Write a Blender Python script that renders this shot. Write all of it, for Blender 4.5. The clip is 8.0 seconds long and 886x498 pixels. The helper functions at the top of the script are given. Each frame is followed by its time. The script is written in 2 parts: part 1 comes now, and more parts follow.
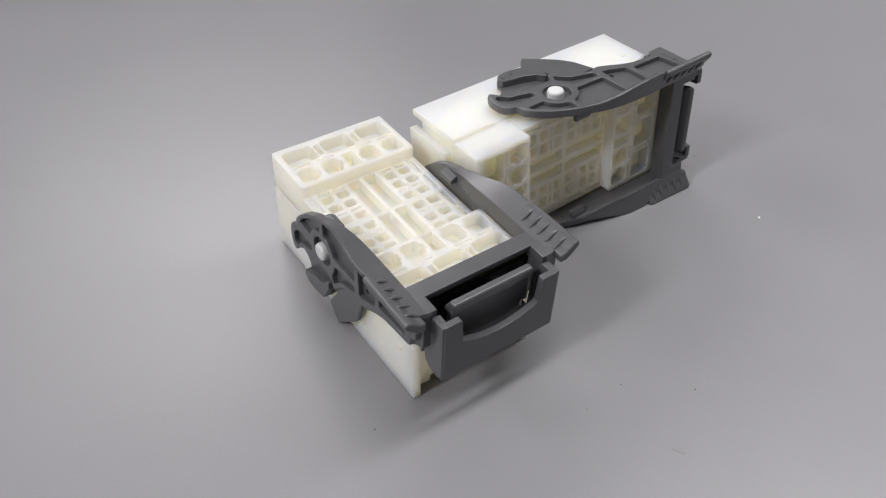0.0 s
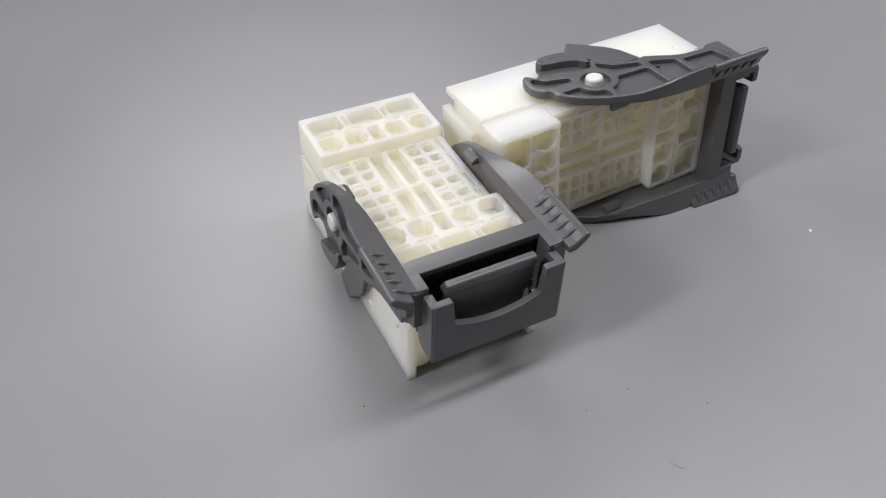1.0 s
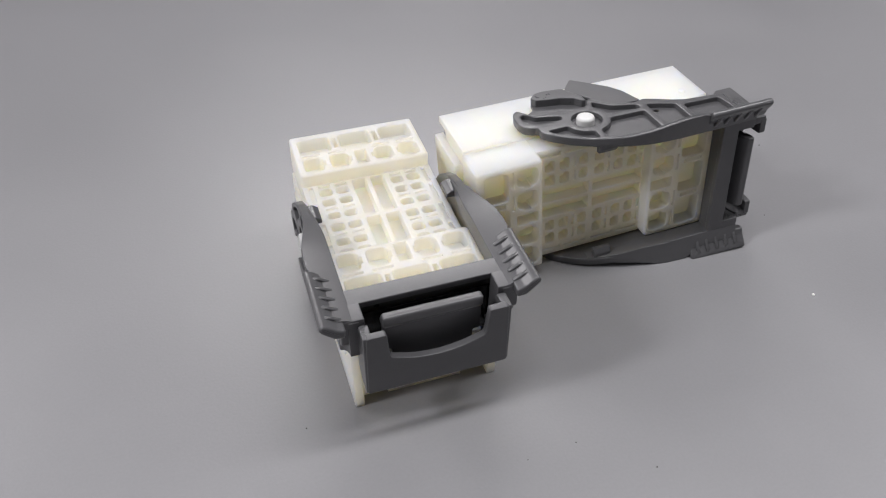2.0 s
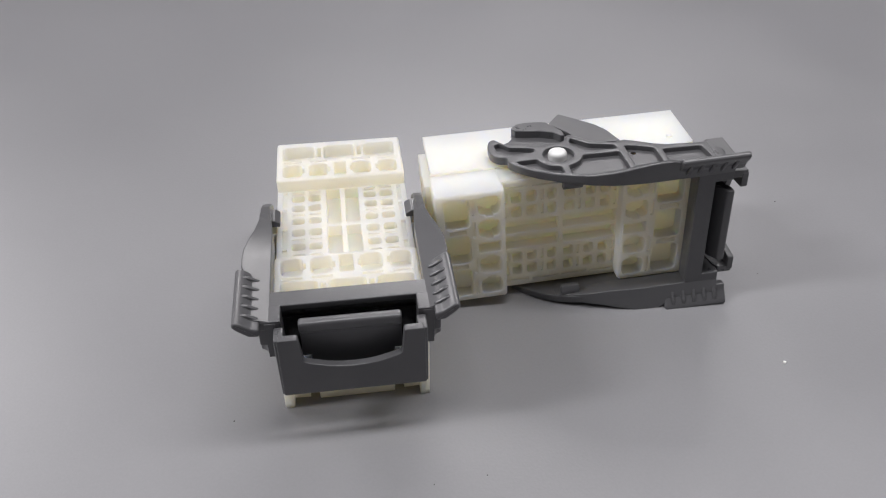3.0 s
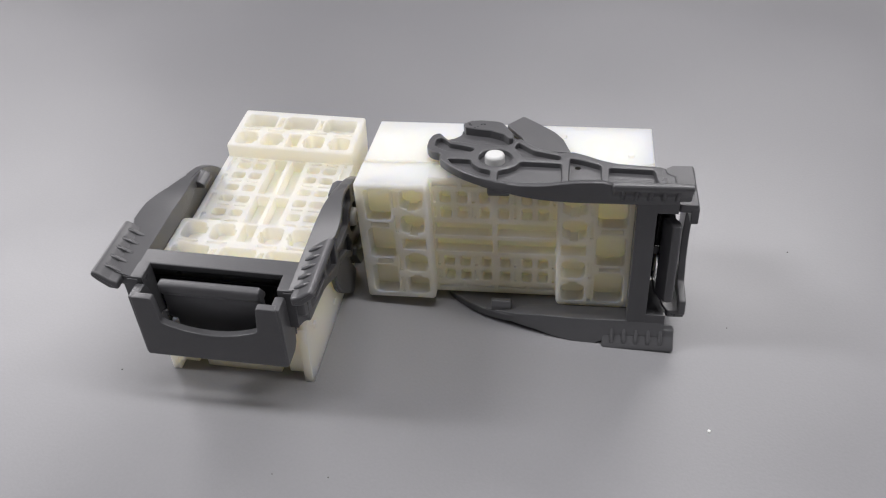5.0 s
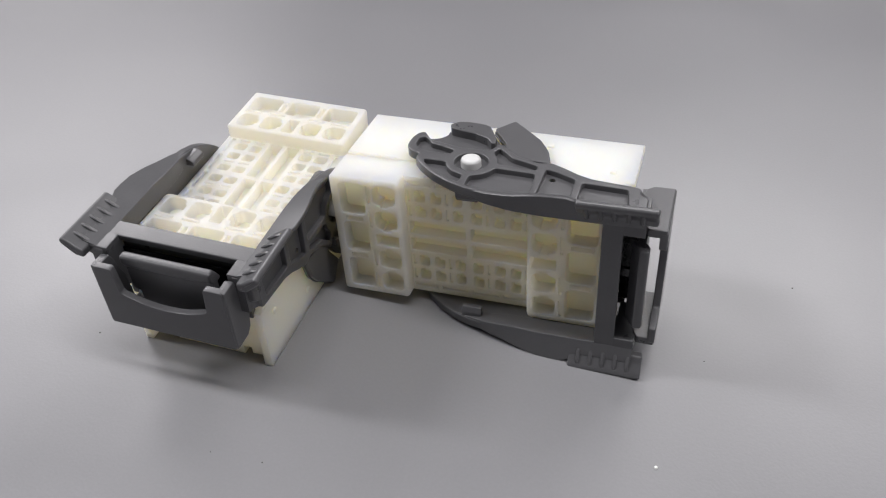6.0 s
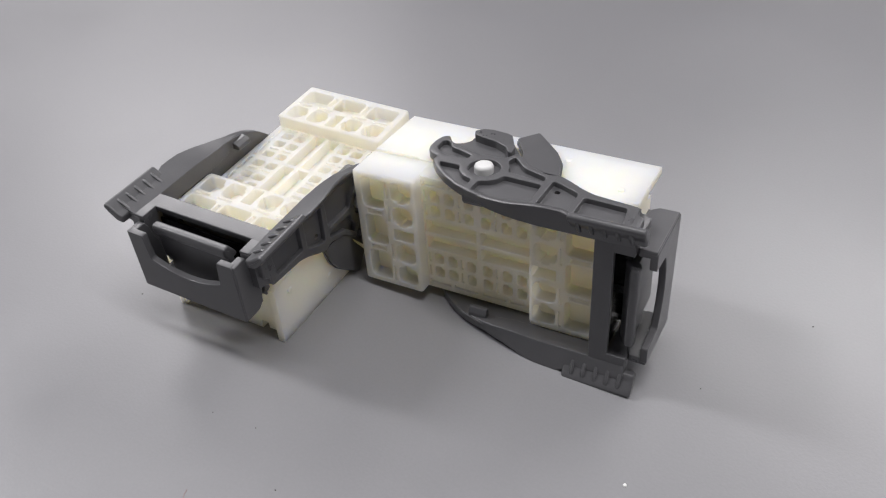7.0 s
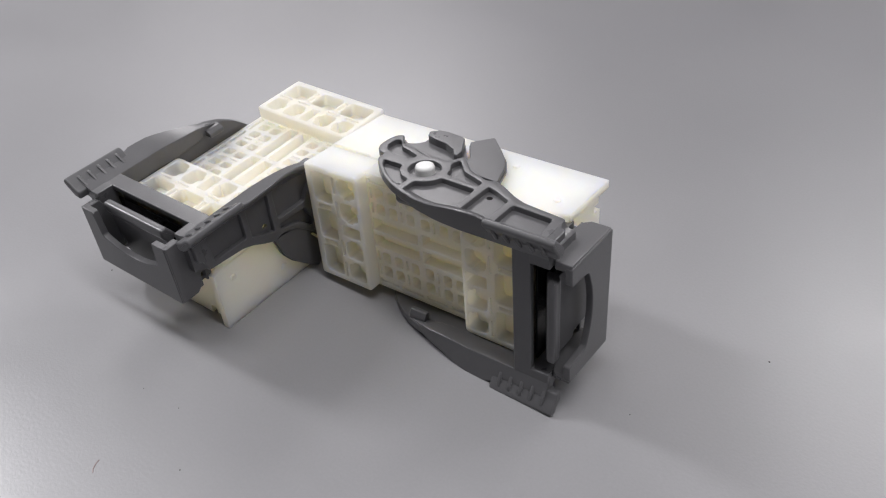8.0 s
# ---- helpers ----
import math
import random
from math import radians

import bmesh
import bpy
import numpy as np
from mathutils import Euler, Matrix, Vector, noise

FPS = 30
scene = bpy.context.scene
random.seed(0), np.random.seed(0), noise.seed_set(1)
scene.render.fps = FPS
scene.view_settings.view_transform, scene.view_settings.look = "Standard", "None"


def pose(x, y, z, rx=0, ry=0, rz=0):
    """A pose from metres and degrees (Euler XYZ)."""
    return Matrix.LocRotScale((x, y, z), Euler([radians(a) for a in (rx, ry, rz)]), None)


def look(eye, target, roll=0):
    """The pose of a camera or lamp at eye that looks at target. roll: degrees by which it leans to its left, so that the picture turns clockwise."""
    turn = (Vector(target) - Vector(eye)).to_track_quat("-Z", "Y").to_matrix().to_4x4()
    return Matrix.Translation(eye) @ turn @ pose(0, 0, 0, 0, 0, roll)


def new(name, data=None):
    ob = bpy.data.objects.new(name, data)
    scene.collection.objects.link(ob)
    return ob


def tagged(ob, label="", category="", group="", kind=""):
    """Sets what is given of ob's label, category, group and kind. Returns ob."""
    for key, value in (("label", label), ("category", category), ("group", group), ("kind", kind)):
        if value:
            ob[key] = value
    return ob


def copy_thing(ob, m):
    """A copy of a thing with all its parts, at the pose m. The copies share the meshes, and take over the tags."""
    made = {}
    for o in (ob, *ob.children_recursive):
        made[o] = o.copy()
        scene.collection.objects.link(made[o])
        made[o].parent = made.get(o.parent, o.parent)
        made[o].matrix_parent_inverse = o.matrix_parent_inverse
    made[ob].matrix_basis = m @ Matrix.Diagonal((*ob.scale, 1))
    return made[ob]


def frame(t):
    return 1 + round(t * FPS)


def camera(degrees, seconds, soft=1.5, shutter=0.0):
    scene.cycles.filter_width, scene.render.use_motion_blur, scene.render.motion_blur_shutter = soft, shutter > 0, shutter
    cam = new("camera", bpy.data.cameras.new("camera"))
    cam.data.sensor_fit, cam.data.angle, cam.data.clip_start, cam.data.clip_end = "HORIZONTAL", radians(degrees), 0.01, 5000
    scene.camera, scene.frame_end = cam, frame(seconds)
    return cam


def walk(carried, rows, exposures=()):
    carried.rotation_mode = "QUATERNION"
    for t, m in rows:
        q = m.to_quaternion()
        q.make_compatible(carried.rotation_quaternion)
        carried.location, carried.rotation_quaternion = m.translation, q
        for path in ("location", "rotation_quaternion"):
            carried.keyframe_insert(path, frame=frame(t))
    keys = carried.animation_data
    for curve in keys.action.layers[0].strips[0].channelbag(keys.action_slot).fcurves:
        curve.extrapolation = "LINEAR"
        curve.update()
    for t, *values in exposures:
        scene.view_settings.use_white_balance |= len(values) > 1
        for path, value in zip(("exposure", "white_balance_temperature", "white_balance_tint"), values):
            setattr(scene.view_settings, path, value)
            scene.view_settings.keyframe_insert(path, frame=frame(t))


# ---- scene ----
cam = camera(58.0, 8.0, soft=1.2)
PATH = [
    (0, (-0.07605, -0.12836, 0.14663), (0.01047, -0.00833, 0.01208), 1.07),
    (0.3, (-0.07019, -0.13242, 0.14650), (0.00620, -0.01511, 0.01803), 0.52),
    (0.5, (-0.06680, -0.13381, 0.14430), (0.00930, -0.00803, 0.00870), 0.62),
    (0.7, (-0.06456, -0.13447, 0.14316), (0.00457, -0.01335, 0.01412), 0.54),
    (1, (-0.05998, -0.13636, 0.14032), (0.00396, -0.01178, 0.01190), 0.43),
    (1.2, (-0.05590, -0.13727, 0.14026), (0.00450, -0.01053, 0.01224), 0.12),
    (1.5, (-0.04752, -0.13899, 0.13941), (0.00928, -0.00156, 0.00566), -0.20),
    (1.8, (-0.03866, -0.14159, 0.14090), (0.00958, -0.00856, 0.01411), -0.49),
    (2, (-0.03175, -0.14424, 0.14195), (0.01261, -0.00883, 0.01626), -0.38),
    (2.2, (-0.02402, -0.14681, 0.14196), (0.01469, -0.00824, 0.01786), -0.49),
    (3.3, (0.01151, -0.15612, 0.14257), (0.02467, -0.01022, 0.02158), -0.60),
    (3.5, (0.01620, -0.15653, 0.14036), (0.02607, -0.00245, 0.01324), -0.82),
    (3.8, (0.02641, -0.15762, 0.13932), (0.03090, -0.01038, 0.01932), -0.74),
    (4, (0.03295, -0.15795, 0.13961), (0.03349, -0.01043, 0.01986), -0.81),
    (4.2, (0.03793, -0.15700, 0.13892), (0.03525, -0.00978, 0.01884), -0.61),
    (4.5, (0.04457, -0.15487, 0.13763), (0.03598, -0.00807, 0.01731), -0.60),
    (4.7, (0.05175, -0.15134, 0.13555), (0.03774, -0.00537, 0.01474), -0.76),
    (5.8, (0.08474, -0.13913, 0.13575), (0.04556, -0.00037, 0.01201), -1.00),
    (6, (0.08962, -0.13685, 0.13650), (0.04556, 0.00022, 0.01253), -1.18),
    (6.2, (0.09454, -0.13451, 0.13778), (0.04535, 0.00029, 0.01325), -1.56),
    (6.5, (0.10516, -0.13316, 0.14017), (0.04393, 0.00537, 0.00956), -1.98),
    (6.8, (0.11095, -0.13437, 0.14053), (0.04505, -0.00540, 0.01755), -2.49),
    (7, (0.11493, -0.13328, 0.13960), (0.04090, 0.00064, 0.01083), -2.55),
    (7.2, (0.12095, -0.12933, 0.13865), (0.04583, -0.00437, 0.01682), -2.89),
    (7.5, (0.13233, -0.12446, 0.13722), (0.04587, 0.00366, 0.01029), -3.20),
    (7.8, (0.14092, -0.11699, 0.13582), (0.05377, 0.00142, 0.01547), -3.49),
    (8, (0.14502, -0.11402, 0.13537), (0.04977, 0.00851, 0.00922), -3.74),
]
walk(cam, [(t, look(eye, target, roll)) for t, eye, target, roll in PATH],
     [(0, -0.07), (1, -0.06), (2, -0.05), (3.5, -0.02), (4, 0.0), (5.8, -0.02), (6.5, -0.02), (8, -0.02)])

# ---- world and light ----
world = bpy.data.worlds.new("world")
scene.world = world
world.use_nodes = True
world.node_tree.nodes["Background"].inputs[0].default_value = (0.95, 0.96, 1.0, 1)
world.node_tree.nodes["Background"].inputs[1].default_value = 0.02


def area_lamp(name, m, sx, sy, watts, colour=(1, 1, 1)):
    """A rectangular lamp that shines along its own -z."""
    l = bpy.data.lights.new(name, "AREA")
    l.shape, l.size, l.size_y, l.energy, l.color = "RECTANGLE", sx, sy, watts, colour
    ob = new(name, l)
    ob.matrix_world = m
    return ob


# A ceiling tube that runs along x. Unseen lamps added for side light and sheen, without openings in the walls: towards
# -x, towards the far corner and, in three narrow strips, towards +y.
area_lamp("ceiling_tube", pose(0.55, -0.03, 1.70), 1.8, 0.2, 26.3, (1.0, 0.985, 1.0))
area_lamp("added_side_lamp", look((-1.5, -0.08, 1.30), (0, 0, 0.03)), 0.22, 0.60, 25.0, (0.985, 0.98, 1.0))
area_lamp("added_side_lamp", look((-1.13, 1.09, 1.12), (0, 0, 0.03)), 0.8, 0.45, 10.0, (1.0, 0.97, 0.99))
for z in (1.24, 1.38, 1.54):
    area_lamp("added_side_lamp", look((0.25, 1.55, z), (0, 0, 0.03)), 1.2, 0.06, 5.4, (1.0, 0.97, 0.98))


# ---- materials ----
def nodes_of(name):
    m = bpy.data.materials.new(name)
    m.use_nodes = True
    t = m.node_tree
    return m, t.nodes, t.links, t.nodes["Principled BSDF"]


def noise_node(n, l, scale, detail=4.0, rough=0.6):
    c = n.new("ShaderNodeTexCoord")
    t = n.new("ShaderNodeTexNoise")
    t.inputs["Scale"].default_value, t.inputs["Detail"].default_value, t.inputs["Roughness"].default_value = scale, detail, rough
    l.new(c.outputs["Object"], t.inputs["Vector"])
    return t


def ramp_node(n, l, src, lo, hi, p0=0.3, p1=0.7):
    r = n.new("ShaderNodeValToRGB")
    r.color_ramp.elements[0].position, r.color_ramp.elements[1].position = p0, p1
    r.color_ramp.elements[0].color, r.color_ramp.elements[1].color = (*lo, 1), (*hi, 1)
    l.new(src, r.inputs["Fac"])
    return r


def mix_node(n, l, fac, a, b):
    m = n.new("ShaderNodeMix")
    m.data_type = "RGBA"
    m.inputs["Factor"].default_value = fac
    l.new(a, m.inputs["A"])
    l.new(b, m.inputs["B"])
    return m.outputs["Result"]


def bump_node(n, l, height, strength, distance):
    b = n.new("ShaderNodeBump")
    b.inputs["Strength"].default_value, b.inputs["Distance"].default_value = strength, distance
    l.new(height, b.inputs["Height"])
    return b


def surface(name, lo, hi, coarse, fine, rough, bump, spread=0.06, gloss=0.5):
    """Two scales of colour variation, roughness variation and a fine relief. Scales are in cycles per metre."""
    m, n, l, p = nodes_of(name)
    a, b = noise_node(n, l, coarse), noise_node(n, l, fine, 2.0)
    ra = ramp_node(n, l, a.outputs["Fac"], lo, hi)
    rb = ramp_node(n, l, b.outputs["Fac"], lo, hi)
    l.new(mix_node(n, l, 0.4, ra.outputs["Color"], rb.outputs["Color"]), p.inputs["Base Color"])
    rr = ramp_node(n, l, a.outputs["Fac"], (rough - spread,) * 3, (rough + spread,) * 3)
    l.new(rr.outputs["Color"], p.inputs["Roughness"])
    p.inputs["Specular IOR Level"].default_value = gloss
    l.new(bump_node(n, l, b.outputs["Fac"], bump, 0.0002).outputs["Normal"], p.inputs["Normal"])
    return m


resin = surface("cream_white_printed_resin", (0.945, 0.910, 0.828), (0.958, 0.928, 0.856), 150, 2200, 0.55, 0.25, gloss=0.45)
# Light spreads some millimetres inside the printed resin.
resin_p = resin.node_tree.nodes["Principled BSDF"]
resin_p.inputs["Subsurface Weight"].default_value = 1.0
resin_p.inputs["Subsurface Radius"].default_value = (1.0, 0.86, 0.60)
resin_p.inputs["Subsurface Scale"].default_value = 0.014
resin_n, resin_l = resin.node_tree.nodes, resin.node_tree.links
resin_through = resin_n.new("ShaderNodeBsdfTranslucent")
resin_through.inputs["Color"].default_value = (1.0, 0.93, 0.62, 1)
resin_mix = resin_n.new("ShaderNodeMixShader")
resin_mix.inputs["Fac"].default_value = 0.23
resin_l.new(resin_p.outputs["BSDF"], resin_mix.inputs[1])
resin_l.new(resin_through.outputs["BSDF"], resin_mix.inputs[2])
resin_l.new(resin_mix.outputs["Shader"], resin_n["Material Output"].inputs["Surface"])
grey = surface("dark_grey_printed_plastic", (0.075, 0.075, 0.079), (0.090, 0.089, 0.093), 130, 2600, 0.31, 0.10, 0.04, gloss=0.6)
# Puts the shade of the latch gap into the colour; the small tab shares it.
black = surface("gap_shade_glossy_black", (0.012, 0.012, 0.013), (0.020, 0.020, 0.021), 130, 2600, 0.22, 0.10, 0.04)
pin_white = surface("white_pin_plastic", (0.58, 0.58, 0.57), (0.64, 0.64, 0.63), 200, 2500, 0.4, 0.15)
sheet = surface("grey_matte_sheet", (0.216, 0.214, 0.223), (0.240, 0.238, 0.247), 14, 1500, 0.35, 0.12)
plaster = surface("light_grey_plaster", (0.46, 0.46, 0.47), (0.50, 0.50, 0.51), 3, 120, 0.8, 0.2)
grey_paint = surface("dark_grey_wall_paint", (0.12, 0.12, 0.125), (0.15, 0.15, 0.155), 3, 120, 0.8, 0.2)
white_paint = surface("white_wall_paint", (0.74, 0.74, 0.75), (0.80, 0.80, 0.81), 3, 120, 0.7, 0.2)
dust_white = surface("white_lint", (0.75, 0.74, 0.72), (0.85, 0.84, 0.82), 800, 5000, 0.8, 0.2)
dust_dark = surface("dark_grit", (0.03, 0.03, 0.03), (0.07, 0.065, 0.06), 800, 5000, 0.8, 0.2)
fibre = surface("pinkish_brown_fibre", (0.25, 0.17, 0.17), (0.32, 0.24, 0.24), 800, 5000, 0.7, 0.2)

# ---- modelling tools (millimetres) ----
MM = 0.001


def offset(loop, d):
    """The closed loop, counter-clockwise, moved inwards by d (outwards: minus)."""
    out = []
    for i, p in enumerate(loop):
        a, b = Vector(loop[i - 1]), Vector(loop[(i + 1) % len(loop)])
        p = Vector(p)
        e, f = (p - a).normalized(), (b - p).normalized()
        n, m = Vector((-e.y, e.x)), Vector((-f.y, f.x))
        k = (n + m)
        k = k / max(0.35, k.length_squared / 2) if k.length > 1e-6 else n
        out.append(tuple(p + k * d))
    return out


def ccw(loop):
    area2 = sum(a[0] * b[1] - b[0] * a[1] for a, b in zip(loop, loop[1:] + loop[:1]))
    return list(loop) if area2 > 0 else list(loop)[::-1]


def rounded(loop, r, steps=3):
    """The loop with its corners rounded by about r."""
    out = []
    for i, p in enumerate(loop):
        p, a, b = Vector(p), Vector(loop[i - 1]), Vector(loop[(i + 1) % len(loop)])
        ra, rb = min(r, (a - p).length * 0.45), min(r, (b - p).length * 0.45)
        s, e = p + (a - p).normalized() * ra, p + (b - p).normalized() * rb
        for k in range(steps + 1):
            t = k / steps
            out.append(tuple(s * (1 - t) ** 2 + p * 2 * t * (1 - t) + e * t * t))
    return out


def rect(x0, y0, x1, y1, r=0.0):
    loop = [(x0, y0), (x1, y0), (x1, y1), (x0, y1)]
    return rounded(loop, r) if r else loop


def circle(x, y, r, n=24):
    return [(x + r * math.cos(2 * math.pi * k / n), y + r * math.sin(2 * math.pi * k / n)) for k in range(n)]


def ribbon(points, w):
    """The outline of a bar of width w along a line of points."""
    left, right = [], []
    for i, p in enumerate(points):
        p = Vector(p)
        a = Vector(points[max(i - 1, 0)])
        b = Vector(points[min(i + 1, len(points) - 1)])
        d = (b - a).normalized()
        n = Vector((-d.y, d.x)) * w / 2
        left.append(tuple(p + n))
        right.append(tuple(p - n))
    return ccw(left + right[::-1])


PLACE = {"z": lambda u, v, d: (u, v, d), "x": lambda u, v, d: (d, u, v), "y": lambda u, v, d: (u, d, v)}


def solid(bm, outer, lo, hi, axis="z", c=0.2, holes=(), c_low=None, warp=None):
    """A prism over the loop from lo to hi along an axis, with rounded rims; holes: (loop, depth from hi, rim), depth None: right through."""
    put = PLACE[axis]
    c_low = c if c_low is None else c_low

    def ring(loop, d):
        out = []
        for u, v in loop:
            q = put(u, v, d)
            if warp:
                q = warp(*q)
            out.append(bm.verts.new(Vector(q) * MM))
        return out

    def band(a, b):
        for i in range(len(a)):
            bm.faces.new((a[i - 1], a[i], b[i], b[i - 1])).smooth = True

    def cap(rings):
        if len(rings) == 1:
            bm.faces.new(rings[0])
            return
        edges = []
        for r in rings:
            for i in range(len(r)):
                edges.append(bm.edges.get((r[i - 1], r[i])) or bm.edges.new((r[i - 1], r[i])))
        bmesh.ops.triangle_fill(bm, use_beauty=True, use_dissolve=False, edges=edges)

    outer = ccw(list(outer))
    up = 1 if hi > lo else -1
    levels = []
    if c > 0:
        levels += [(c, hi), (0.3 * c, hi - up * 0.3 * c), (0.0, hi - up * c)]
    else:
        levels += [(0.0, hi)]
    if c_low > 0:
        levels += [(0.0, lo + up * c_low), (0.3 * c_low, lo + up * 0.3 * c_low), (c_low, lo)]
    else:
        levels += [(0.0, lo)]
    rings = [ring(offset(outer, o) if o else outer, d) for o, d in levels]
    for a, b in zip(rings, rings[1:]):
        band(a, b)
    tops, lows = [rings[0]], [rings[-1]]
    for loop, depth, rim in holes:
        loop = ccw(list(loop))
        end = lo if depth is None else hi - up * depth
        marks = [(-rim, hi), (-0.3 * rim, hi - up * 0.3 * rim), (0.0, hi - up * rim), (0.0, end)] if rim else [(0.0, hi), (0.0, end)]
        hr = [ring(offset(loop, o) if o else loop, d) for o, d in marks]
        for a, b in zip(hr, hr[1:]):
            band(a, b)
        tops.append(hr[0])
        if depth is None:
            lows.append(hr[-1])
        else:
            bm.faces.new(hr[-1])
    cap(tops)
    cap(lows)


def part(name, bm, material, parent=None, label=""):
    """Links the bmesh as one mesh object under a thing or a part."""
    bmesh.ops.recalc_face_normals(bm, faces=bm.faces)
    for e in bm.edges:
        e.smooth = len(e.link_faces) == 2 and e.calc_face_angle(0) < radians(55)
    for q in bm.faces:
        q.smooth = True
    me = bpy.data.meshes.new(name)
    bm.to_mesh(me)
    bm.free()
    me.materials.append(material)
    ob = new(name, me)
    ob.parent = parent
    w = ob.modifiers.new("even_shading", "WEIGHTED_NORMAL")
    w.mode, w.weight, w.keep_sharp = "FACE_AREA", 90, True
    return tagged(ob, label)


def prism(name, material, parent, outer, lo, hi, axis="z", c=0.2, holes=(), label="", warp=None, c_low=None):
    bm = bmesh.new()
    solid(bm, outer, lo, hi, axis, c, holes, c_low, warp)
    return part(name, bm, material, parent, label)


def fused(name, pieces, material, parent=None, label=""):
    """Joins closed pieces (meshes in the making) into one closed skin."""
    for bm in pieces:
        bmesh.ops.scale(bm, vec=(1000, 1000, 1000), verts=bm.verts)
    first = part(name, pieces[0], material)
    for other in pieces[1:]:
        o = part(name, other, material)
        first.modifiers.clear()
        o.modifiers.clear()
        b = first.modifiers.new("join", "BOOLEAN")
        b.operation, b.solver, b.object = "UNION", "MANIFOLD", o
        dg = bpy.context.evaluated_depsgraph_get()
        me = bpy.data.meshes.new_from_object(first.evaluated_get(dg))
        first.modifiers.clear()
        first.data = me
        bpy.data.objects.remove(o)
    bm = bmesh.new()
    bm.from_mesh(first.data)
    bpy.data.objects.remove(first)
    bmesh.ops.remove_doubles(bm, verts=bm.verts, dist=1e-4)
    bmesh.ops.scale(bm, vec=(0.001, 0.001, 0.001), verts=bm.verts)
    return part(name, bm, material, parent, label)


def piece(outer, lo, hi, axis="z", c=0.2, holes=(), c_low=None):
    bm = bmesh.new()
    solid(bm, outer, lo, hi, axis, c, holes, c_low)
    return bm


# ---- setting: the sheet and the plain room round it ----
def build_sheet():
    bm = bmesh.new()
    rows = []
    for x in np.linspace(-1.0, 1.0, 21):
        rows.append([bm.verts.new((x, y, 0.0)) for y in np.linspace(-1.0, 1.55, 27)])
    for a, b in zip(rows, rows[1:]):
        for i in range(len(a) - 1):
            bm.faces.new((a[i], b[i], b[i + 1], a[i + 1])).smooth = True
    return tagged(part("ground", bm, sheet), "smooth mid-grey matte sheet on the table under two connectors", "table sheet", "", "structure")


def room_slab(name, lo, hi, label, material=None):
    bm = bmesh.new()
    solid(bm, rect(lo[0] * 1000, lo[1] * 1000, hi[0] * 1000, hi[1] * 1000), lo[2] * 1000, hi[2] * 1000, "z", 0)
    return tagged(part(name, bm, material or plaster), label, name.split("_")[0], "", "structure")


build_sheet()
room_slab("floor", (-1.6, -1.6, -0.10), (1.6, 1.6, -0.02), "plain dark grey floor under the grey sheet", grey_paint)
# Unseen baffle, added to keep the tube's light off the far sheet.
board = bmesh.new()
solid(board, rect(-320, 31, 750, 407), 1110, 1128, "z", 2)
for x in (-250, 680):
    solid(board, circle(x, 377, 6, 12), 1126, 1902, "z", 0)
tagged(part("light_baffle", board, white_paint), "unseen white baffle added to shade the far sheet, on two rods", "board", "", "structure")
room_slab("wall_north", (-1.6, 1.6, -0.1), (1.6, 1.7, 1.9), "plain dark grey painted wall", grey_paint)
room_slab("wall_south", (-1.6, -1.7, -0.1), (1.6, -1.6, 1.9), "plain dark grey painted wall", grey_paint)
room_slab("wall_east", (1.6, -1.7, -0.1), (1.7, 1.7, 1.9), "plain light grey plaster wall")
room_slab("wall_west", (-1.7, -1.7, -0.1), (-1.6, 1.7, 1.9), "plain light grey plaster wall")
room_slab("ceiling", (-1.7, -1.7, 1.9), (1.7, 1.7, 2.0), "plain light grey ceiling")

# ---- the connector, in its own frame: x across, y along, z out of the wire face ----
def cell(loop):
    """A cell of the middle with its depth and rim: the narrow slits between the cells are shallow."""
    narrow = min(max(p[k] for p in loop) - min(p[k] for p in loop) for k in (0, 1)) < 1.3
    return (loop, 0.7, 0.1) if narrow else (loop, 3.0, 0.2)


BIG_X, SMALL_X = (-10.4, 0.0, 10.4), (-12.0, -5.5, 5.5, 12.0)


def keyed(x, y0, y1, toward):
    """Opening with round corners and a key notch on the side towards the middle."""
    w, ym = 2.4, (y0 + y1) / 2
    loop = rounded([(x - w, y0), (x + w, y0), (x + w, y1), (x - w, y1)], 1.5, 4)
    i = max(k for k in range(len(loop)) if loop[k][0] > x + w - 0.01 and loop[k][1] < ym)
    notch = [(x + w, ym - 1.0), (x + w + 0.6, ym - 0.9), (x + w + 0.6, ym + 0.9), (x + w, ym + 1.0)]
    loop = loop[:i + 1] + notch + loop[i + 1:]
    return ccw([(2 * x - u, v) for u, v in loop] if toward < 0 else loop)


def block_holes(big, small, gap):
    """Openings of one end block: three wide, four keyed, a middle slot and narrow slots between."""
    out = [rect(x - 4.0, big[0], x + 4.0, big[1], 1.1) for x in BIG_X]
    out += [keyed(x, small[0], small[1], -1 if x > 0 else 1) for x in SMALL_X]
    out += [rect(-1.5, small[0], 1.5, small[1] + 0.2, 0.3)]
    out += [rect(x - 0.55, big[0] + 0.8, x + 0.55, big[1] - 0.9, 0.2) for x in (-5.2, 5.2)]
    out += [rect(x - 2.3, gap - 0.35, x + 2.3, gap + 0.35, 0.15) for x in SMALL_X]
    return out


def opening(loop):
    """An opening with its depth and rim: slots across are shallow, narrow slots have sharper rims than the wide openings."""
    wide, tall = (max(p[k] for p in loop) - min(p[k] for p in loop) for k in (0, 1))
    return loop, 0.7 if tall < 1.5 else 3.6, 0.1 if min(wide, tall) < 1.5 else 0.26


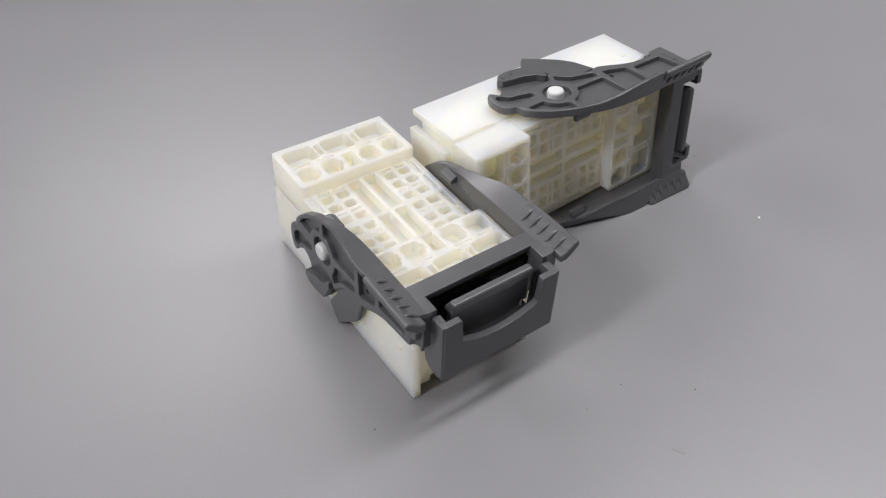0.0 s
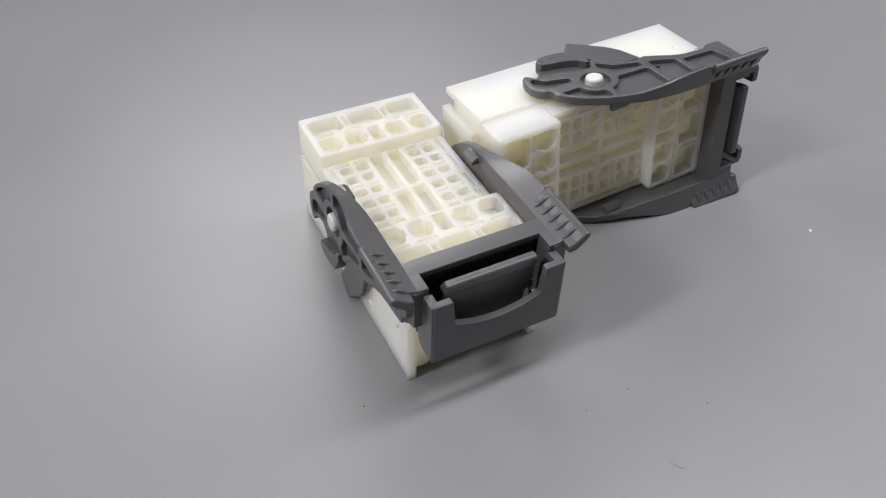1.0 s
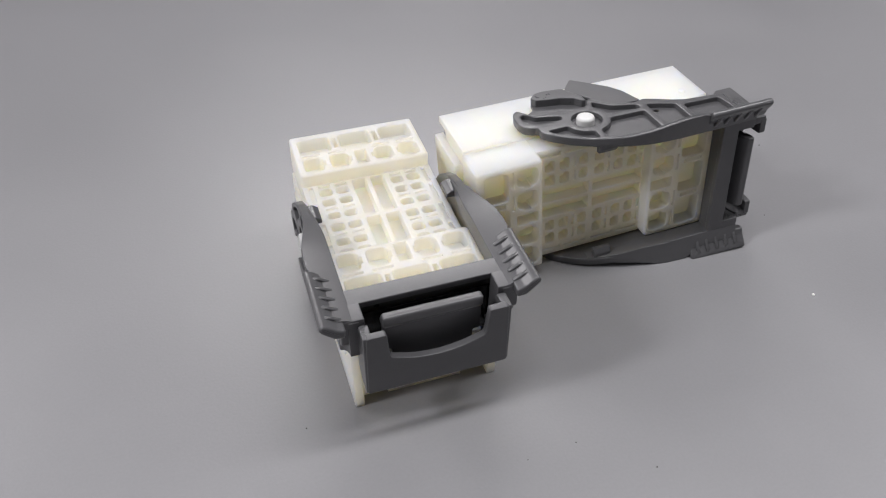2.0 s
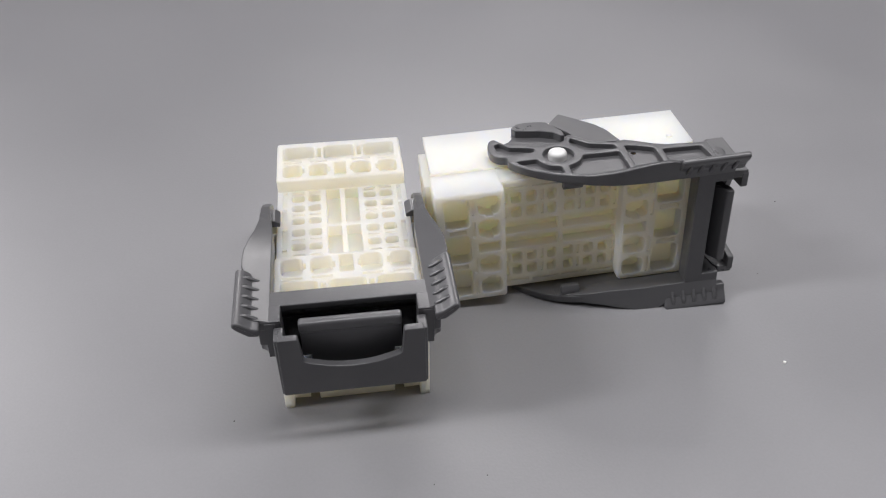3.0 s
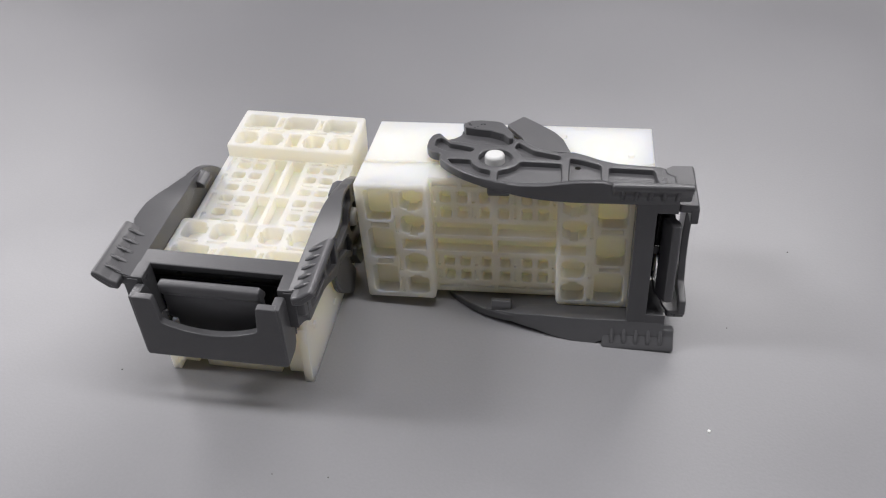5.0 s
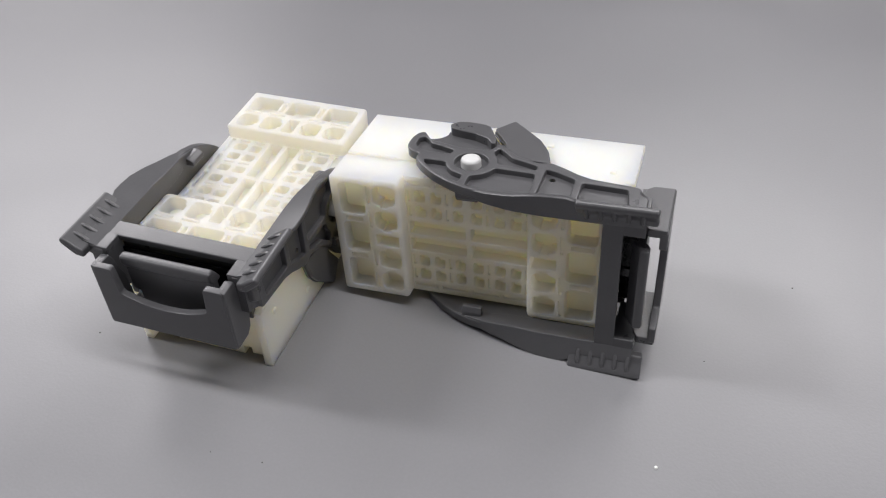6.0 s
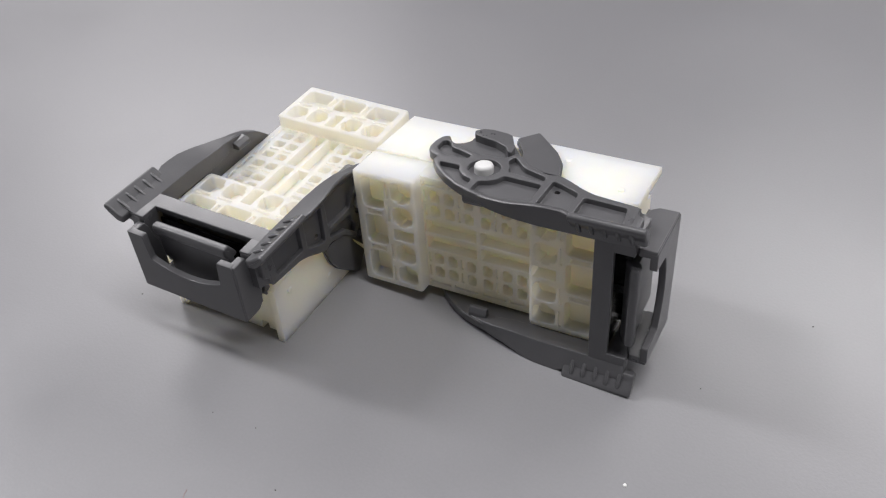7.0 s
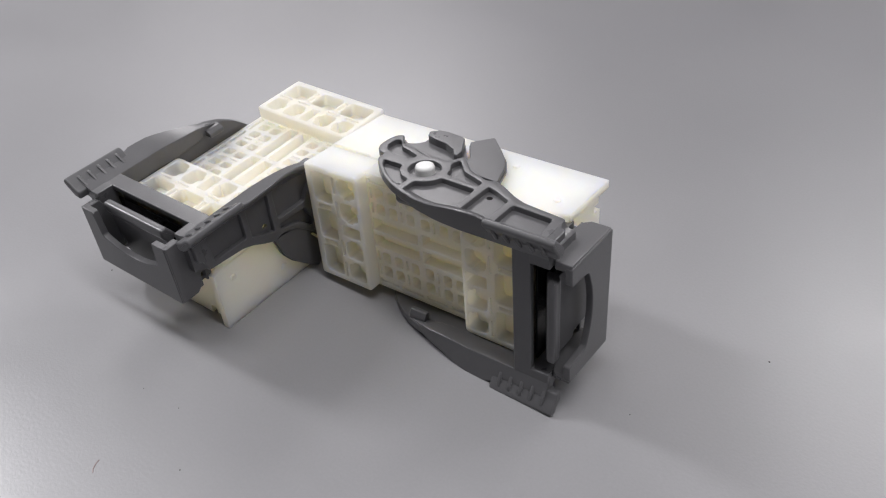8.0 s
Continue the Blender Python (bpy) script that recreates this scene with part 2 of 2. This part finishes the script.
FAR_HOLES = block_holes((22.7, 28.6), (15.3, 20.6), 21.7)
NEAR_HOLES = block_holes((-29.4, -23.0), (-20.8, -15.4), -21.9)
CELL_Y = ((9.4, 12.2), (5.6, 8.4), (0.7, 3.3), (-3.7, -0.9), (-8.8, -6.1), (-12.5, -9.8))
SLIT_Y = ((12.8, 13.7), (4.0, 4.9), (-5.2, -4.4), (-14.0, -13.2))
CELL_X = ((5.2, 8.5), (9.2, 12.6))


def middle_holes():
    out = []
    for s in (-1, 1):
        for a, b in CELL_X:
            x0, x1 = sorted((s * a, s * b))
            out += [rect(x0 + 0.12, y0 + 0.16, x1 - 0.12, y1 - 0.16, 0.8) for y0, y1 in CELL_Y]
            out += [rect(x0 + 0.2, y0 + 0.12, x1 - 0.2, y1 - 0.12, 0.15) for y0, y1 in SLIT_Y]
        x0, x1 = sorted((s * 0.6, s * 4.0))
        out += [rect(x0, 0.4, x1, 13.7, 0.3), rect(x0, -14.0, x1, -0.8, 0.3)]
        x0, x1 = sorted((s * 13.6, s * 14.7))
        out += [rect(x0, y0, x1, y1, 0.2) for y0, y1 in ((7.9, 13.7), (0.4, 6.9), (-7.0, -0.7), (-14.0, -8.0))]
    return out


def arm_outline():
    """Side outline of a lever arm (y, z) with its knob, its notch, its fin and the slit behind the fin."""
    return [(12.0, -6.2), (11.8, -8.4), (13.4, -8.6), (14.8, -9.6), (15.6, -11.4), (15.6, -14.6), (14.9, -17.0), (13.5, -17.9), (11.8, -16.6),
            (9.8, -17.6), (8.5, -19.4), (8.7, -20.9), (7.1, -23.3), (4.3, -23.7), (0.4, -23.2), (-0.6, -22.8), (-4.6, -17.6), (-5.3, -17.6), (-1.2, -23.4),
            (-5.2, -28.5), (-8.6, -25.4), (-13.0, -21.0), (-15.2, -17.6), (-16.4, -13.4), (-17.1, -11.2), (-20.0, -9.9), (-23.4, -8.0), (-26.4, -6.9),
            (-30.5, -6.5), (-36.4, -6.0), (-37.0, -3.0), (-38.4, -2.6), (-38.4, 3.6), (-24.0, 3.9), (-12.0, 3.9), (-6.2, 3.7), (-2.0, 2.9), (2.5, 1.3), (6.5, -1.0), (9.8, -3.7)]


# The raised frame on the arm: its outline and the pockets that stand open in it.
ARM_FRAME = [(12.0, -6.2), (11.8, -8.4), (13.4, -8.6), (14.8, -9.6), (15.6, -11.4), (15.6, -14.6), (14.9, -17.0), (13.5, -17.9), (12.6, -16.6), (10.9, -14.4),
             (7.6, -13.9), (3.3, -12.7), (1.4, -13.0), (-1.6, -13.0), (-3.2, -13.6), (-4.4, -16.2), (-5.4, -16.2), (-9.3, -12.3), (-14.6, -10.4), (-17.1, -11.2),
             (-20.0, -9.9), (-23.4, -8.0), (-26.4, -6.9), (-30.5, -6.5), (-36.4, -6.0), (-37.0, -3.0), (-38.4, -2.6), (-38.4, 3.6), (-24.0, 3.9), (-12.0, 3.9),
             (-6.2, 3.7), (-2.0, 2.9), (2.5, 1.3), (6.5, -1.0), (9.8, -3.7)]
ARM_POCKETS = (
    [(-24.8, 2.5), (-24.8, -4.9), (-34.2, -4.6), (-35.0, 2.5)],
    [(-16.4, 2.5), (-16.6, -8.4), (-19.4, -7.5), (-23.2, -5.8), (-23.2, 2.5)],
    [(-1.5, 1.8), (-1.5, -2.0), (-3.6, -2.9), (-5.2, -4.4), (-5.9, -6.1), (-14.8, -5.9), (-15.0, 2.5), (-12.0, 2.8), (-6.4, 2.7), (-4.0, 2.4)],
    [(-4.2, -12.3), (-4.9, -14.6), (-8.5, -11.0), (-14.6, -9.1), (-14.6, -7.3), (-6.1, -8.0), (-5.5, -10.2)],
    [(0.1, 1.0), (0.1, -2.0), (2.7, -2.8), (4.5, -4.6), (5.0, -6.3), (10.2, -6.2), (8.9, -4.3), (6.0, -2.0), (2.6, 0.2)],
    [(5.0, -9.7), (10.0, -9.5), (12.4, -10.3), (13.8, -12.0), (13.9, -14.8), (12.9, -15.6), (11.7, -14.6), (10.6, -13.0), (7.9, -12.4), (4.6, -11.3)],
)
BLADE = [(-1.5, -23.4), (-5.2, -28.2), (-8.5, -25.1), (-12.8, -20.8), (-14.9, -17.4), (-16.1, -13.4), (-16.8, -11.4), (-9.0, -11.6), (-6.2, -15.2), (-5.5, -17.5)]
FIN = [(8.5, -21.2), (6.9, -23.0), (4.5, -23.4), (0.5, -23.0), (-0.7, -22.5), (-3.6, -17.2), (-3.7, -15.0), (-2.7, -15.1), (-1.4, -16.9), (1.8, -18.4), (5.1, -18.9), (7.8, -19.6)]


LIP = ((2.0, 16.9, 18.6), (-1.0, 16.7, 18.75), (-3.5, 16.5, 18.9), (-6.5, 16.2, 19.2), (-10.5, 15.8, 19.8), (-13.0, 15.7, 20.4), (-15.0, 15.7, 20.9),
       (-18.0, 15.7, 21.5), (-21.0, 15.7, 21.7), (-23.5, 15.7, 21.7), (-25.2, 15.7, 21.1), (-26.2, 15.7, 19.6), (-30.0, 15.7, 19.4), (-38.8, 15.7, 19.4))


def edge_lip(s):
    """The lip along the upper edge of an arm: it grows out of the arm and flares outwards to the thumb pad."""
    bm = bmesh.new()
    rings = []
    for y, xi, xo in LIP:
        edge = float(np.interp(-y, (-2.5, 2.0, 6.2, 12.0), (1.3, 2.9, 3.7, 3.9)))
        grow = min(1.0, max(0.0, (-y - 1.0) / 11))
        top = edge - 0.15 + 1.05 * min(1.0, max(0.0, (-y - 4) / 14))
        rim = top + 0.27 * grow * (xo - 16)
        sec = ((xi, top - 2.6), (min(17.9, xo - 0.3), top - 2.6), (xo, rim - 1.1), (xo, rim - 0.3), (xo - 0.1, rim - 0.08), (xo - 0.3, rim - 0.02), (xi + 0.25, top), (xi + 0.07, top - 0.07), (xi, top - 0.25))
        rings.append([bm.verts.new((s * x * MM, y * MM, z * MM)) for x, z in sec])
    for a, b in zip(rings, rings[1:]):
        for k in range(len(a)):
            bm.faces.new((a[k - 1], a[k], b[k], b[k - 1]))
    bm.faces.new(rings[0])
    bm.faces.new(rings[-1])
    return bm


def lever_arm(parent, s):
    """One arm of the lever, on the side s, with its pockets, fin, lip, tab and ridged thumb pad."""
    def splay(x, y, z):
        return x + s * 0.02 * (y + 20), y, z

    slab, raised = bmesh.new(), bmesh.new()
    solid(slab, rounded(ccw(arm_outline()), 0.7, 2), s * 16.65, s * 17.5, "x", 0, [(circle(-18.3, -6.2, 0.7, 16), None, 0)], c_low=0.26, warp=splay)
    pockets = [(rounded(ccw(q), 0.6, 2), None, 0.22) for q in ARM_POCKETS] + [(circle(-0.4, -7.5, 3.7, 32), None, 0.2)]
    solid(raised, rounded(ccw(ARM_FRAME), 0.7, 2), s * 17.3, s * 18.75, "x", 0.3, pockets, c_low=0, warp=splay)
    arm = fused("lever_arm", [slab, raised], grey, parent)
    prism("blade", grey, arm, rounded(ccw(BLADE), 0.6, 2), s * 17.3, s * 18.35, "x", 0.2, c_low=0, warp=splay)
    prism("fin", grey, arm, rounded(ccw(FIN), 0.25, 2), s * 17.3, s * 19.45, "x", 0.25, c_low=0, warp=splay)

    part("edge_lip", edge_lip(s), grey, arm)
    wall = [(s * 15.75, -30.6), (s * 17.0, -30.6), (s * 17.0, -6.0), (s * 16.4, -6.0), (s * 15.75, -11.0)]
    prism("inner_wall", grey, arm, wall, 0.25, 3.3, "z", 0.1)
    tab = rounded([(s * 17.2, 0.1), (s * 17.2, 2.0), (s * 15.8, 2.0), (s * 14.6, 1.2), (s * 14.6, 0.1)], 0.25, 2)
    prism("tab", grey, arm, tab, -4.1, 0.6, "y", 0.25)
    # thumb pad: its section in x and z, and five ridges on its inward slope
    sec = [(17.4, 3.0), (19.4, 3.2), (21.5, 5.1), (22.4, 6.2), (22.1, 7.1), (21.5, 7.35), (20.4, 6.8), (18.7, 5.5), (17.2, 5.0)]
    pad = prism("thumb_pad", grey, arm, rounded([(s * x - 0.4, z) for x, z in sec], 0.4, 2), -41.2, -25.2, "y", 0.5)
    for k in range(5):
        y = -27.4 - 2.7 * k
        ridge = rounded([(s * x - 0.4, z) for x, z in ((17.4, 4.5), (20.4, 6.3), (20.7, 6.95), (19.5, 6.65), (18.3, 5.9), (17.3, 5.3))], 0.25, 2)
        prism("ridge", grey, pad, ridge, y - 0.45, y + 0.45, "y", 0.3)
    return arm


def shroud_loop():
    half = [(0.0, -5.4), (2.6, -5.25), (5.2, -4.8), (7.0, -4.2), (8.5, -3.7), (9.8, -3.1), (10.4, 3.5), (14.5, 3.5), (14.8, -12.7)]
    return half + [(-x, z) for x, z in half[::-1]][:-1]


def connector():
    """White connector housing with its grey locking lever; the empty stands at the height of the wire face."""
    e = new("connector")
    # housing: wire face with its two end blocks, side walls with feet, notched front wall, lugs
    front = [(-14.6, -3.0), (-14.6, -26.0), (-10.6, -26.2), (-10.5, -24.4), (-8.6, -24.4), (-8.5, -27.0), (8.5, -27.0), (8.6, -24.4), (10.5, -24.4), (10.6, -26.2), (14.6, -26.0), (14.6, -3.0)]
    side = [(-35.1, -27.2), (30.3, -29.2), (30.3, -10.4), (18.6, -10.2), (17.6, -9.6), (-32.0, -9.6), (-34.9, -10.6)]
    pieces = [piece(rect(-16, -14.6, 16, 14.4), -11.0, -3.5, "z", 0.0, [cell(h) for h in middle_holes()]),
              piece(rect(-16.02, 14.1, 16.02, 30.7, 0.8), -9.7, 0, "z", 0.55, [opening(h) for h in FAR_HOLES], c_low=0),
              piece(rect(-16.02, -31.4, 16.02, -14.3, 1.4), -11.1, 0, "z", 0.55, [opening(h) for h in NEAR_HOLES], c_low=0),
              piece(rect(-14.9, -31.3, 14.9, 30.0), -25.6, -9.0, "z", 0.2),
              piece(front, -33.4, -31.2, "y", 0.2),
              piece(rect(-11.5, -29.0, 11.5, -12.5, 0.4), 29.5, 32.0, "y", 0.3)]
    for s in (-1, 1):
        pieces.append(piece(side, s * 14.2, s * 16.35, "x", 0.35))
        pieces.append(piece(rect(min(s * 7.4, s * 11.3), -37.2, max(s * 7.4, s * 11.3), -32.6, 0.3), -10.4, -8.4, "z", 0.2))
        for boss in (rect(-15.6, -22.9, -14.0, -21.3, 0.6), rect(-30.6, -14.6, -29.2, -13.2, 0.5)):
            pieces.append(piece(boss, s * 15.5, s * 16.85, "x", 0.25, c_low=0))
    fused("housing", pieces, resin, e, "cream-white resin housing with square wire cells")
    for s in (-1, 1):
        prism("pivot_pin", pin_white, e, circle(-0.2, -7.8, 2.25, 32), s * 16.0, s * 19.9, "x", 0.75, c_low=0)
    # lever
    for s in (-1, 1):
        lever_arm(e, s)
    bar = prism("crossbar", grey, e, rect(-16.0, -34.7, 16.0, -30.5), 3.3, 4.8, "z", 0.25)
    prism("web", grey, bar, rect(-15.4, -32.2, 15.4, -31.5), -2.8, 3.6, "z", 0.05)
    prism("inner_lip", grey, bar, rect(-15.8, -31.7, 15.8, -30.55), 0.25, 3.5, "z", 0.1)
    # Skirt in black for the gap's shade, and a black strip added to deepen it.
    skirt = [(-13.2, -12.5), (13.2, -12.5), (13.2, -8.9), (14.3, -7.9), (14.3, 0.6), (-14.3, 0.6), (-14.3, -7.9), (-13.2, -8.9)]
    prism("skirt", black, bar, skirt, -33.9, -33.45, "y", 0.05, label="skirt behind the latch, coloured glossy black for the gap's shade")
    prism("gap_shade_strip", black, bar, rect(-12.6, -36.6, 12.6, -33.8, 0.3), -8.5, -7.9, "z", 0.1, label="glossy black strip added to darken the deep gap")
    prism("spring_tab", black, bar, rect(-0.6, -37.4, 1.6, -33.7, 0.3), -1.6, -0.6, "z", 0.2, label="short glossy black tab")
    for s in (-1, 1):
        wing = rect(min(s * 13.65, s * 18.6), -38.9, max(s * 13.65, s * 18.6), -34.4)
        prism("wing", grey, bar, wing, 2.4, 4.8, "z", 0.25)
        cheek = rect(min(s * 13.65, s * 14.9), -39.0, max(s * 13.65, s * 14.9), -34.5)
        prism("cheek", grey, bar, cheek, -8.0, 3.0, "z", 0.15)
        prism("lower_cheek", grey, bar, rect(min(s * 13.3, s * 14.3), -39.0, max(s * 13.3, s * 14.3), -36.6), -12.3, -7.8, "z", 0.1)
        prism("inner_cheek", grey, bar, rect(min(s * 13.1, s * 14.5), -35.3, max(s * 13.1, s * 14.5), -33.8), -11.5, -8.2, "z", 0.1)
        ramp = [(18.5, -36.5), (17.7, -36.9), (17.2, -37.5), (16.95, -38.3), (16.85, -39.0), (14.7, -39.0), (14.7, -35.8), (18.5, -35.8)]
        prism("ramp", grey, bar, ccw([(s * x, y) for x, y in ramp]), -5.3, 4.2, "z", 0.12)

    def lean(x, y, z):
        return x, y - 0.012 * (3.5 - z), z

    shroud = prism("shroud", grey, e, rounded(shroud_loop(), 0.5, 2), -43.2, -41.6, "y", 0.22, warp=lean)
    for s in (-1, 1):
        cheek = [(-43.0, 3.4), (-43.2, -12.5), (-38.8, -12.5), (-37.4, -11.2), (-36.7, -8.0), (-36.8, -4.0), (-38.0, -1.0), (-38.4, 1.6), (-39.3, 3.4)]
        prism("shroud_side", grey, shroud, rounded(cheek, 0.3, 2), s * 13.2, s * 15.1, "x", 0.25)

    # latch: a plate with cut lower corners and a thick round head
    plate = [(-8.6, -12.0), (8.6, -12.0), (8.6, -5.6), (10.2, -5.4), (10.2, 2.9), (-10.2, 2.9), (-10.2, -5.4), (-8.6, -5.6)]
    latch = prism("latch_plate", grey, e, rounded(ccw(plate), 0.5, 2), -39.1, -37.5, "y", 0.25)
    head = [(-38.3, 4.5), (-39.7, 4.5), (-40.1, 4.1), (-40.1, 2.4), (-39.6, 1.4), (-38.8, 0.6), (-36.6, 0.6), (-36.3, 1.3)]
    prism("latch_head", grey, latch, rounded(ccw(head), 0.4, 3), -10.25, 10.25, "x", 0.5)
    prism("latch_foot", grey, latch, rect(-13.0, -37.6, 13.0, -34.0), -12.0, -11.0, "z", 0.1)
    return e


MA = Matrix(((0.999966, 0, 0.008224, 0.00023), (0.000245, 0.999556, -0.029791, -0.00084), (-0.00822, 0.029792, 0.999522, 0.02822), (0, 0, 0, 1)))
MB = Matrix(((-0.059573, -0.998149, -0.012213, 0.052865), (0.05429, 0.008977, -0.998485, -0.007763), (0.996747, -0.060146, 0.053655, 0.019842), (0, 0, 0, 1)))
flat_one = connector()
flat_one.matrix_world = MA
tagged(flat_one, "cream-white printed connector with dark grey locking lever, lying wire face up", "connector", "pair of connectors")
side_one = copy_thing(flat_one, MB)
tagged(side_one, "cream-white printed connector with dark grey locking lever, standing on its side", "connector", "pair of connectors")


# ---- dust on the sheet ----
def speck(name, x, y, size, material, label, category):
    """A tiny uneven crumb that lies on the sheet (millimetres)."""
    rng = random.Random(int(1000 * abs(x) + 10 * abs(y)))
    loop = [(x + size * rng.uniform(0.6, 1.2) * math.cos(a), y + size * rng.uniform(0.5, 1.1) * math.sin(a)) for a in (k * math.pi / 4 for k in range(8))]
    ob = prism(name, material, None, loop, 0.0, size * 0.7, "z", size * 0.3, c_low=0)
    return tagged(ob, label, category, "dust on the sheet")


speck("lint_speck", 101.0, -37.7, 0.42, dust_white, "tiny white lint speck on the grey sheet", "dust")
for x, y, size in ((127.8, 23.6, 0.24), (38.6, -69.4, 0.18), (-27.7, -37.1, 0.2), (108.5, -6.7, 0.17), (25.5, -58.7, 0.16), (14.2, -59.4, 0.16)):
    speck("grit_speck", x, y, size, dust_dark, "tiny dark grit speck on the grey sheet", "dust")
hair = [(22.3, -77.2), (22.5, -78.2), (22.8, -78.8), (23.2, -79.4), (23.9, -79.9)]
tagged(prism("fibre", fibre, None, ribbon(hair, 0.14), 0.0, 0.12, "z", 0.03, c_low=0), "short curled pinkish fibre on the grey sheet", "fibre")
